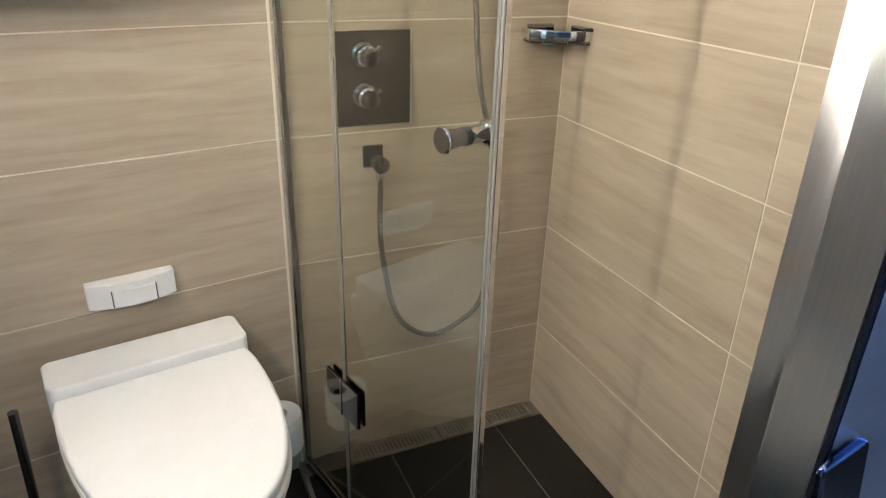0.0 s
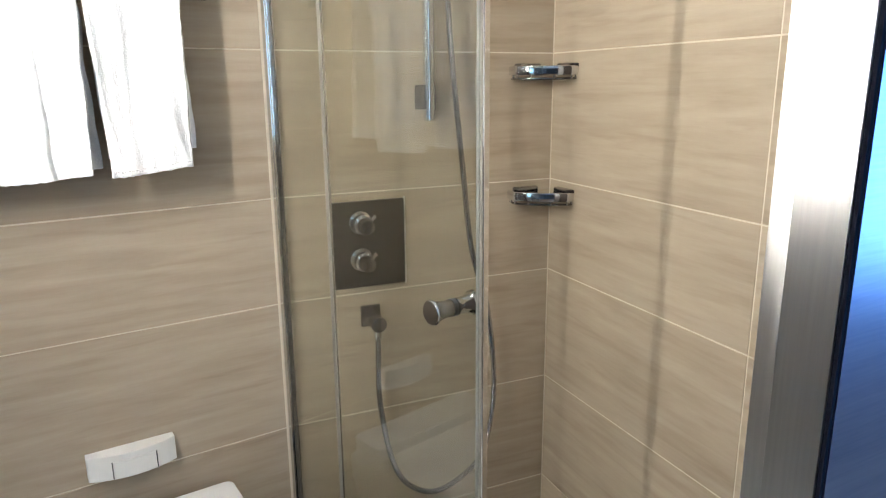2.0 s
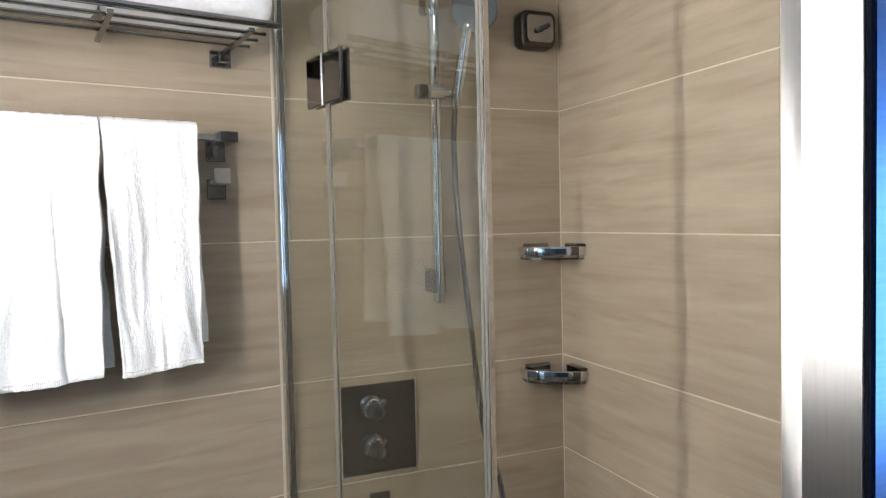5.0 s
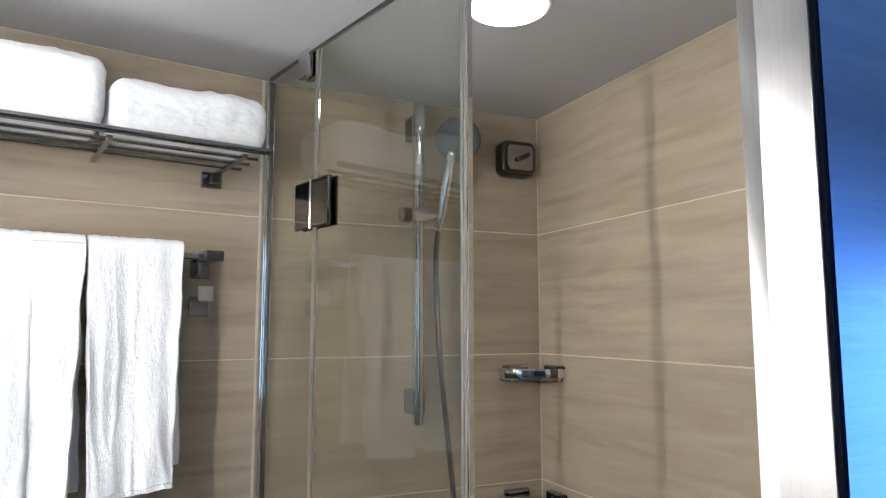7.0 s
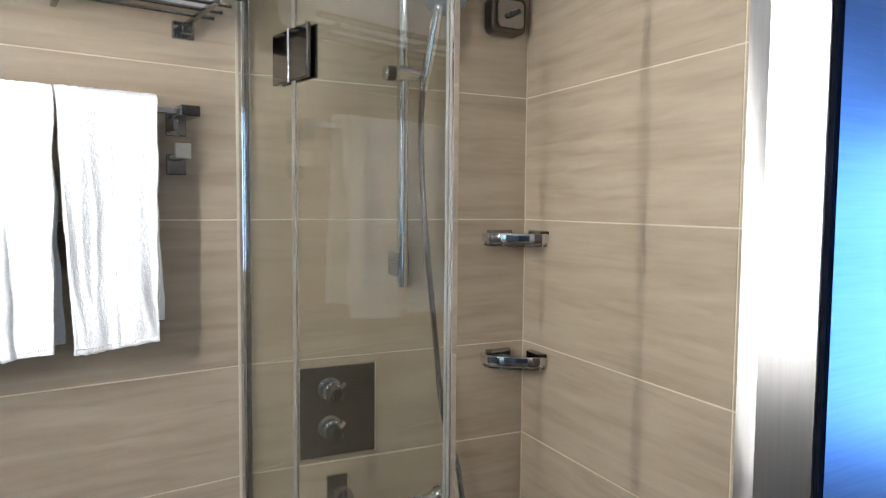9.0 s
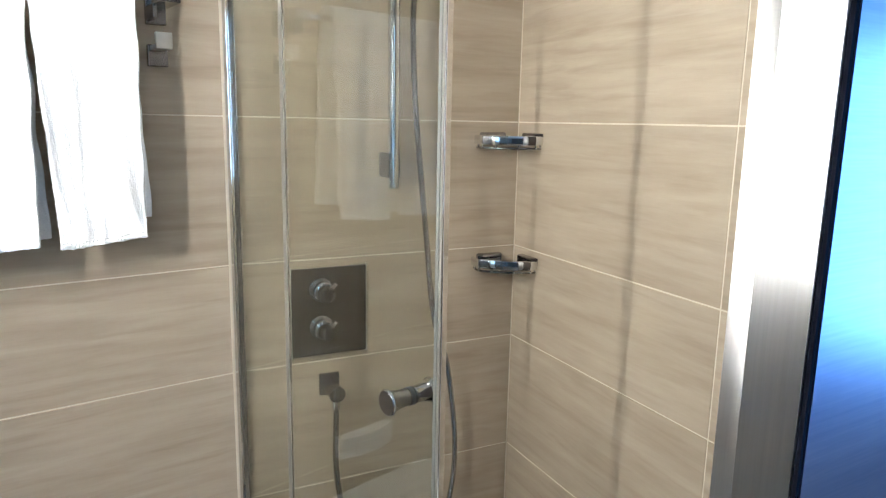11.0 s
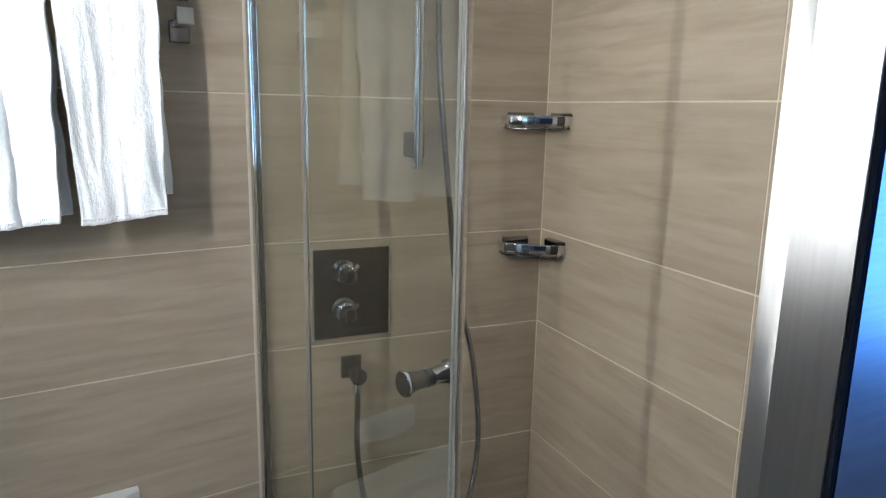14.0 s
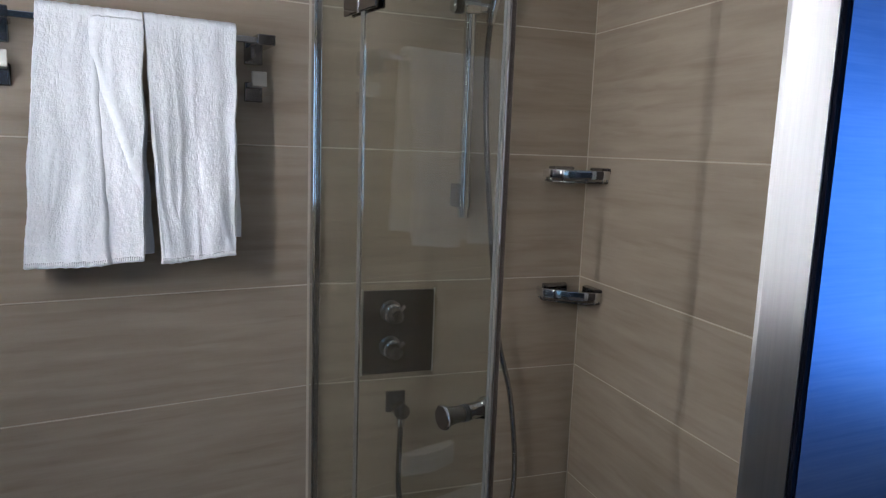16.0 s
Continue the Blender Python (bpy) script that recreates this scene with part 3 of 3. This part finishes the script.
def hanging_towel(name, top, bottom, zb, zback, seed, fold):
    """A folded bath towel over the rail: top and bottom hold its x range there."""
    nu, nv = 130, 260
    bm = bmesh.new()
    grid = []
    rnd = random.Random(seed)
    ph = [rnd.uniform(0, 6.28) for _ in range(6)]
    ztop = RZ + 0.014
    lf, lb = ztop - zb, ztop - zback
    arc = 0.05
    total = lf + arc + lb
    for j in range(nv + 1):
        s = j / nv * total
        row = []
        for i in range(nu + 1):
            u = i / nu
            if s < lf:
                w = 1 - s / lf
                z, y, side = zb + s, RY - 0.016, 1
            elif s < lf + arc:
                a = (s - lf) / arc * math.pi
                w, z, y, side = 0, ztop + 0.008 * math.sin(a), RY - 0.016 * math.cos(a), 1 - 2 * (s - lf) / arc
            else:
                w = (s - lf - arc) / lb
                z, y, side = ztop - (s - lf - arc), RY + 0.016, -1
            x0 = top[0] + (bottom[0] - top[0]) * w
            x1 = top[1] + (bottom[1] - top[1]) * w
            if side < 0:
                x0, x1 = x0 + 0.004, x1 + 0.024 * w
            x = x0 + (x1 - x0) * u
            d = 0.0065 * math.sin(6.0 * u + ph[0] + 1.2 * w) + 0.002 * math.sin(13 * u + ph[1] - 2.5 * w)
            d += 0.007 * noise.noise((u * 3, w * 4, seed)) + 0.002 * noise.noise((u * 7, w * 5, seed + 5))
            crease = noise.noise((u * 4.2 + 0.8 * noise.noise((0.3, w * 2.2, seed)), w * 1.3, seed + 20))
            d += 0.007 * (1 - abs(crease) * 2.2)
            d *= (0.2 + 0.8 * min(1, w * 2.0))
            if fold and side > 0 and w > 0.02:
                # a loose flap: its lit face lies between two creases
                c1 = u - (0.55 + 0.15 * (w - 0.18) / 0.82)
                c2 = w - (0.18 + 0.52 * (u - 0.55) / 0.45)
                k1, k2, k3 = step(c1, 0.05), step(c2, 0.07), step(u - 0.52, 0.08)
                d = d * (1 - 0.6 * k1 * k2) + k1 * k2 * (-0.008 + 0.05 * max(0, c1)) + 0.005 * (1 - k2) * k3
            z += 0.006 * math.sin(3 * u + ph[3]) * w + 0.0015 * noise.noise((u * 20, 3.3, seed))
            if side > 0:
                y -= 0.004 + 0.010 * w + d * max(0, side)
            else:
                y = min(y + 0.3 * d, -0.014)
            y -= (0.0004 * noise.noise((x * 130, z * 130, seed)) + 0.0006 * noise.noise((x * 330, z * 300, seed + 3))) * max(0, side)
            x += 0.004 * noise.noise((u * 3, w * 6, seed + 9))
            row.append(bm.verts.new((x, y, z)))
        grid.append(row)
    hem = bmesh.new()
    strip = []
    for j in range(0, 4):
        strip.append([hem.verts.new(grid[j][min(nu, i // 3)].co + Vector(((i % 3) / 3 * (grid[j][1].co.x - grid[j][0].co.x), -0.0046 - 0.0005 * math.sin(i * 1.05) - (0.0004 if j in (1, 2) else -0.0008), 0))) for i in range(3 * nu)])
    for a, b in zip(strip, strip[1:]):
        for i in range(len(a) - 1):
            hem.faces.new((a[i], a[i + 1], b[i + 1], b[i]))
    for a, b in zip(grid, grid[1:]):
        for i in range(nu):
            bm.faces.new((a[i], a[i + 1], b[i + 1], b[i]))
    bmesh.ops.recalc_face_normals(bm, faces=bm.faces[:])
    rounded_faces(bm)
    t = thing("bath_towel", ((top[0] + top[1]) / 2, RY, zb), name, "towel", "towels on the rail")
    cloth = part("cloth", bm, TERRY, t)
    hm = part("hem", rounded_faces(hem), TERRY, t, "ribbed woven hem")
    hs = hm.modifiers.new("thickness", "SOLIDIFY")
    hs.thickness, hs.offset = 0.0012, 0.0
    md = cloth.modifiers.new("thickness", "SOLIDIFY")
    md.thickness, md.offset = 0.009, 0.0
    return t


hanging_towel("white terry bath towel with a turned corner hanging over the rail", (-1.190, -1.028), (-1.222, -1.038), 1.207, 1.212, 3, True)
hanging_towel("white terry bath towel hanging folded over the rail", (-1.025, -0.868), (-1.006, -0.876), 1.208, 1.236, 8, False)

rack = thing("towel_rack", (-1.05, -0.1, 1.76), "chrome tube towel rack fixed above the rail", "towel rack")
RKZ, RKY = 1.810, -0.200
part("front_rod", bm_tube([(-1.36, RKY, RKZ), (-0.743, RKY, RKZ)], 0.0065, 12), DIMCHROME, rack)
for yy in (-0.150, -0.100, -0.050):
    part("rod", bm_tube([(-1.36, yy, RKZ - 0.004), (-0.750, yy, RKZ - 0.004)], 0.0036, 10), DIMCHROME, rack)
for xx in (-1.245, -1.013, -0.790):
    part("cross_bar", bm_box(xx - 0.005, xx + 0.005, RKY, -0.006, RKZ - 0.017, RKZ - 0.009, 0.001), DIMCHROME, rack)
for xx in (-1.245, -0.796):
    part("bracket", joined(bm_box(xx - 0.020, xx + 0.020, -0.012, 0, RKZ - 0.041, RKZ - 0.008, 0.002), bm_box(xx - 0.010, xx + 0.010, -0.04, -0.011, RKZ - 0.036, RKZ - 0.017, 0.002)), DIMCHROME, rack, "square wall bracket")


def folded_towel(x0, x1, y0, y1, z0, z1, layers, seed):
    t = thing("folded_towel", ((x0 + x1) / 2, (y0 + y1) / 2, z0), "thick folded white terry towel lying on the rack", "towel", "towels on the rack")
    h = (z1 - z0) / layers
    for k in range(layers):
        a = z0 + k * h
        dx = 0.003 * math.sin(seed + k * 2.1)
        bm = bm_box(x0 + dx, x1 + dx, y0 - dx, y1, a + 0.0006, a + h - 0.0006)
        bmesh.ops.subdivide_edges(bm, edges=bm.edges[:], cuts=46, use_grid_fill=True)
        cx, cy, cz = (x0 + x1) / 2, (y0 + y1) / 2, a + h / 2
        r = min(h * 0.45, 0.026)
        for v in bm.verts:
            p = v.co - Vector((cx, cy, cz))
            hx, hy, hz = (x1 - x0) / 2, (y1 - y0) / 2, h / 2
            q = Vector((max(-hx + r, min(hx - r, p.x)), max(-hy + r, min(hy - r, p.y)), max(-hz + r, min(hz - r, p.z))))
            d = p - q
            if d.length > 1e-6:
                p = q + d.normalized() * r
            w = 0.006 * noise.noise((v.co.x * 9, v.co.y * 9, k * 3 + seed)) + 0.0035 * noise.noise((v.co.x * 45, v.co.y * 45, v.co.z * 45)) + 0.0012 * noise.noise((v.co.x * 170, v.co.y * 140, v.co.z * 140))
            p.z += w * (0.3 if p.z < 0 else 1.0)
            p.x += 0.5 * w
            p.y -= abs(w)
            v.co = p + Vector((cx, cy, cz))
        part("layer", rounded_faces(bm), TERRY, t)
    return t


folded_towel(-1.40, -1.018, -0.196, -0.03, RKZ + 0.007, 1.936, 1, 1)
folded_towel(-1.012, -0.746, -0.198, -0.03, RKZ + 0.007, 1.909, 1, 5)


solid("trim", bm_box(-0.6935, -0.6885, -0.0012, 0.001, 0.0, 2.02), GROUT, "cream sealant line beside the shower profile", "trim", kind="structure")

# ---- toilet ----
def lid_outline(x0, x1, yb, yf, n=30, p=2.3, bend=0.10):
    cx, hw = (x0 + x1) / 2, (x1 - x0) / 2
    ym = yb - (yb - yf) * bend
    out = [(x1 - 0.006, yb), (x0 + 0.006, yb)]
    pts = []
    for k in range(n + 1):
        a = math.pi + math.pi * k / n
        c, s = math.cos(a), math.sin(a)
        pts.append((cx + hw * math.copysign(abs(c) ** (2 / p), c), ym - (ym - yf) * abs(s) ** (2 / p)))
    return out + pts


TM = Matrix.Translation((-1.020, -0.033, 0))
toilet = thing("toilet", (-1.0, -0.3, 0.05), "white ceramic wall-hung toilet with closed lid", "toilet")
lid_z = 0.507
part("lid", turned(bm_prism(lid_outline(-0.183, 0.181, -0.110, -0.548), lid_z - 0.026, lid_z, 0.007, 3), TM), PLASTIC, toilet, "smooth white closed lid")
part("seat", turned(bm_prism(lid_outline(-0.184, 0.184, -0.11, -0.551), lid_z - 0.046, lid_z - 0.028, 0.005), TM), PLASTIC, toilet)
part("hinge_cover", turned(bm_prism(rounded(0, -0.054, 0.370, 0.104, 0.018), lid_z - 0.055, lid_z + 0.019, 0.004, 3), TM), PLASTIC, toilet, "flat white rear cover")
bowl = bmesh.new()
rings = []
for z, sx, yf in ((lid_z - 0.048, 1.0, -0.548), (lid_z - 0.11, 0.98, -0.53), (lid_z - 0.2, 0.86, -0.45), (lid_z - 0.30, 0.66, -0.30), (lid_z - 0.36, 0.5, -0.20)):
    o = lid_outline(-0.178 * sx, 0.178 * sx, 0.030, yf, bend=0.30)
    rings.append([bowl.verts.new((x, y, z)) for x, y in o])
for a, b in zip(rings, rings[1:]):
    for i in range(len(a)):
        bowl.faces.new((a[i], a[(i + 1) % len(a)], b[(i + 1) % len(a)], b[i]))
bowl.faces.new(rings[0])
bowl.faces.new(rings[-1][::-1])
bmesh.ops.recalc_face_normals(bowl, faces=bowl.faces[:])
part("bowl", turned(rounded_faces(bowl), TM), CERAMIC, toilet)

flush = thing("flush_plate", (-1.02, -0.015, 0.61), "white plastic flush plate with a push button", "flush plate")


def bowed(x0, x1, z0, z1, y0, depth, n=14):
    """A plate whose front bows outwards between its ends."""
    bm = bmesh.new()
    cols = []
    for k in range(n + 1):
        u = k / n
        x = x0 + (x1 - x0) * u
        y = y0 - depth * (1 - (2 * u - 1) ** 2)
        cols.append([bm.verts.new((x, -0.001, z0)), bm.verts.new((x, y, z0)), bm.verts.new((x, y, z1)), bm.verts.new((x, -0.001, z1))])
    for a, b in zip(cols, cols[1:]):
        for i in range(4):
            bm.faces.new((a[i], a[(i + 1) % 4], b[(i + 1) % 4], b[i]))
    bm.faces.new(cols[0])
    bm.faces.new(cols[-1][::-1])
    bmesh.ops.recalc_face_normals(bm, faces=bm.faces[:])
    bmesh.ops.bevel(bm, geom=[e for e in bm.edges if e.calc_face_angle(0) > 0.8], offset=0.0015, segments=2, profile=0.5, affect="EDGES")
    return bm


part("plate", bowed(-1.102, -0.938, 0.604, 0.656, -0.021, 0.020, 24), PLASTIC, flush)
part("button", bowed(-1.058, -0.979, 0.606, 0.642, -0.0385, 0.0055), PLASTIC, flush, "raised rectangular button")
for xx in (-1.0605, -0.9785):
    part("slot", bm_box(xx, xx + 0.002, -0.0372, -0.030, 0.606, 0.642), SEAM, flush, "dark slot beside the button")

roll = thing("toilet_roll", (-0.77, -0.08, 0.13), "white toilet paper roll upright on a chrome holder", "toilet paper")
RM = Matrix.Translation((-0.770, -0.085, 0.215))
ro = bm_lathe([(0.020, -0.048), (0.050, -0.048), (0.052, -0.044), (0.052, 0.044), (0.050, 0.048), (0.020, 0.048), (0.020, 0.01)], RM, 36)
part("paper", ro, PAPER, roll)
part("spindle", bm_lathe([(0.012, -0.073), (0.012, 0.040), (0.010, 0.044)], RM, 18), CHROME, roll, "chrome spindle")
part("wall_arm", bm_box(-0.776, -0.764, -0.085, -0.001, 0.142, 0.154, 0.002), CHROME, roll)

brush = thing("toilet_brush", (-1.28, -0.10, 0.12), "dark toilet brush standing in a wall holder", "toilet brush")
part("handle", bm_tube([(-1.262, -0.10, 0.48), (-1.270, -0.10, 0.20)], 0.009, 12), DIMCHROME, brush)
part("cup", bm_lathe([(0.035, 0.08), (0.040, 0.085), (0.042, 0.22), (0.038, 0.22)], Matrix.Translation((-1.276, -0.1, 0)), 24), DIMCHROME, brush)
part("wall_arm", bm_box(-1.284, -1.268, -0.062, 0.0, 0.14, 0.16, 0.002), CHROME, brush)


# ---- shower floor ----
PLACE = HERE
def drain(x0, x1):
    d = thing("drain_grate", ((x0 + x1) / 2, -0.03, 0.0), "slotted dark metal linear drain grate along the wall", "drain", "drain grates")
    part("frame", joined(bm_box(x0, x1, -0.062, -0.052, 0.004, 0.023, 0.001), bm_box(x0, x1, -0.012, -0.002, 0.004, 0.023, 0.001), bm_box(x0, x0 + 0.01, -0.052, -0.012, 0.004, 0.023), bm_box(x1 - 0.01, x1, -0.052, -0.012, 0.004, 0.023)), GRATE, d)
    part("gutter", bm_box(x0 + 0.01, x1 - 0.01, -0.052, -0.012, 0.001, 0.005), SEAM, d, "dark gutter below")
    n = int((x1 - x0 - 0.02) / 0.0115)
    base = None
    for k in range(n):
        xx = x0 + 0.013 + k * 0.0115
        if base is None:
            base = part("bar", bm_box(xx, xx + 0.0055, -0.052, -0.012, 0.010, 0.0225), GRATE, d)
        else:
            o = new("bar", base.data)
            o.parent = d
            o.location.x = k * 0.0115


drain(-0.562, -0.312)
drain(-0.306, -0.028)

# ---- light fittings ----
lamp = thing("ceiling_light", (-0.381, -0.523, CEILING_Z - 0.01), "round white recessed ceiling light, switched on", "ceiling light")
part("diffuser", bm_lathe([(0.063, -0.008), (0.066, -0.004), (0.066, -0.001)], Matrix.Translation((-0.381, -0.523, CEILING_Z)), 40), glow("lamp_disc", (1.0, 0.97, 0.93), DOWN), lamp)
part("ring", joined(bm_lathe([(0.0662, -0.0045), (0.071, -0.004), (0.072, -0.001), (0.0662, -0.0005)], Matrix.Translation((-0.381, -0.523, CEILING_Z)), 40)), PLASTIC, lamp)


def strip_light(y, z0, power, cheek=0.0):
    s = thing("vanity_light", (-1.40, y, z0), "slim vertical vanity strip light, switched on", "wall light", "vanity lights")
    part("diffuser", bm_box(-1.394, -1.382, y - 0.0042, y + 0.0042, z0, 1.96, 0.002), glow("strip_glow", (1.0, 0.95, 0.88), power), s)
    part("housing", bm_box(-1.42, -1.3945, y - 0.017, y + 0.017, z0 - 0.01, 1.97, 0.002), CHROME, s)
    # added unseen blocker that keeps this strip from casting an extra shadow stripe
    if cheek:
        part("light_block", bm_box(-1.394, -1.382 + cheek, y + 0.0048, y + 0.0075, z0 - 0.01, 1.97), DIMCHROME, s, "added unseen strip that blocks the lamp's sideways light")


strip_light(-0.418, 1.12, LAMP * 1.45, 0.006)
strip_light(-1.026, 1.45, LAMP * 1.75)

# ---- doorway ----
frame_ob = thing("door_1", (-0.50, -1.1, 0.0), "brushed stainless steel door frame of the bathroom", "door frame", kind="structure")
part("stop_strip", bm_prism([(-0.450, -1.044), (-0.450, -1.1305), (-0.397, -1.1305), (-0.397, -1.044)], 0.0, 2.0), STEEL, frame_ob)
lip = bm_prism([(-0.532, -1.131), (-0.5340, -1.1330), (-0.5515, -1.1865), (-0.5400, -1.1870), (-0.420, -1.140), (-0.420, -1.131)], 0.0, 2.0)
for f in lip.faces:
    f.smooth = False
part("face", lip, STEEL, frame_ob)
part("head", bm_box(-1.30, -0.560, -1.192, -1.05, 1.94, 2.0, 0.002), STEEL, frame_ob)
part("far_jamb", bm_box(-1.30, -1.24, -1.192, -1.05, 0.0, 1.939, 0.002), STEEL, frame_ob)
part("gap_seal", bm_box(-0.5505, -0.5475, -1.1905, -1.1872, 0.0, 2.0), GAPBLACK, frame_ob, "black rubber seal")

leaf = thing("wood_door", (-0.53, -1.18, 0.0), "dark veneer door beside the steel frame, blue window reflection put in its tint", "door")
LM = Matrix.Translation((-0.5470, -1.1912, 0)) @ Matrix.Rotation(radians(4.5), 4, "Z")
part("leaf", turned(bm_prism([(0, 0), (0.75, 0), (0.75, 0.022), (0.030, 0.022), (0, 0.003)], 0.01, 2.03, 0.001), LM), WOOD, leaf)
hnd = part("handle", turned(bm_prism(rounded(0.0, 0.0, 0.047, 0.21, 0.006), 0.003, 0.009, 0.0015), LM @ Matrix.Translation((0.030, 0, 0.876)) @ Matrix.Rotation(radians(-14), 4, "Y") @ Matrix.Rotation(math.pi / 2, 4, "X")), BLUESHEEN, leaf, "flat metal pull plate with the window's blue reflection in its colour")
part("fixing", turned(bm_box(0.024, 0.036, -0.004, 0.0, 0.87, 0.89), LM), BLUESHEEN, hnd)

rear = thing("window_2", (-1.22, -3.3, 1.0), "narrow rear cabin window in a white frame", "window", kind="structure")
for nm, b in (("sill", bm_box(RX0, RX1, -3.38, -3.27, 1.0, 1.02, 0.003)), ("top_frame", bm_box(RX0, RX1, -3.38, -3.33, 2.07, 2.1)),
              ("side_frame", bm_box(RX0, RX0 + 0.03, -3.38, -3.33, 1.02, 2.07)), ("side_frame", bm_box(RX1 - 0.03, RX1, -3.38, -3.33, 1.02, 2.07))):
    part(nm, b, PLASTIC, rear)

window = thing("window_1", (0.92, -2.0, WZ0), "cabin window in a white frame", "window", kind="structure")
for nm, b in (("sill", bm_box(0.86, 0.98, WY0, WY1, WZ0, WZ0 + 0.02, 0.003)), ("top_frame", bm_box(0.93, 0.98, WY0, WY1, WZ1 - 0.03, WZ1)),
              ("side_frame", bm_box(0.93, 0.98, WY0, WY0 + 0.03, WZ0 + 0.02, WZ1 - 0.03)), ("side_frame", bm_box(0.93, 0.98, WY1 - 0.03, WY1, WZ0 + 0.02, WZ1 - 0.03))):
    part(nm, b, PLASTIC, window)

# ---- tiles ----
J = 0.0014


def tile(parent, axis, a0, a1, z0, z1):
    if axis == "x":
        bm = bm_box(a0 + J, a1 - J, 0.0, 0.008, z0 + J, z1 - J, 0.0008, 1)
    else:
        bm = bm_box(0.0, 0.008, a0 + J, a1 - J, z0 + J, z1 - J, 0.0008, 1)
    part("tile", bm, TILE, parent)


for z0, z1 in zip(ROWS_Z, ROWS_Z[1:]):
    tile(wall_back, "x", -0.677, 0.0, z0, z1)
    PLACE = TOILET_WALL
    tile(wall_toilet, "x", -1.52, -0.677, z0, z1)
    PLACE = HERE
    for a0, a1 in ((-1.044, -0.648), (-0.648, 0.0)):
        tile(wall_right, "y", a0, a1, z0, z1)


def floor_tile(x0, x1, y0, y1, z):
    part("tile", bm_box(x0 + 0.0017, x1 - 0.0017, y0 + 0.0017, y1 - 0.0017, -0.003, z, 0.001, 1), FLOORTILE, floor_slab)


shower_bed = solid("shower_floor", bm_box(-0.70, 0.003, -1.045, 0.003, -0.003, 0.0165), FLOORGROUT, "dark tiled shower floor with pale joints", "floor", kind="structure")
for x0, x1 in ((-0.69, -0.459), (-0.459, -0.152), (-0.152, 0.0)):
    for y0, y1 in ((-0.66, -0.064), (-1.02, -0.66)):
        part("tile", bm_box(x0 + 0.0017, x1 - 0.0017, y0 + 0.0017, y1 - 0.0017, 0.0165, 0.0195, 0.001, 1), FLOORTILE, shower_bed)
for x0, x1 in ((-1.42, -1.31), (-1.31, -1.005), (-1.005, -0.70)):
    for y0, y1 in ((-0.31, 0.0), (-0.62, -0.31), (-1.02, -0.62)):
        floor_tile(x0, x1, y0, y1, 0.0)
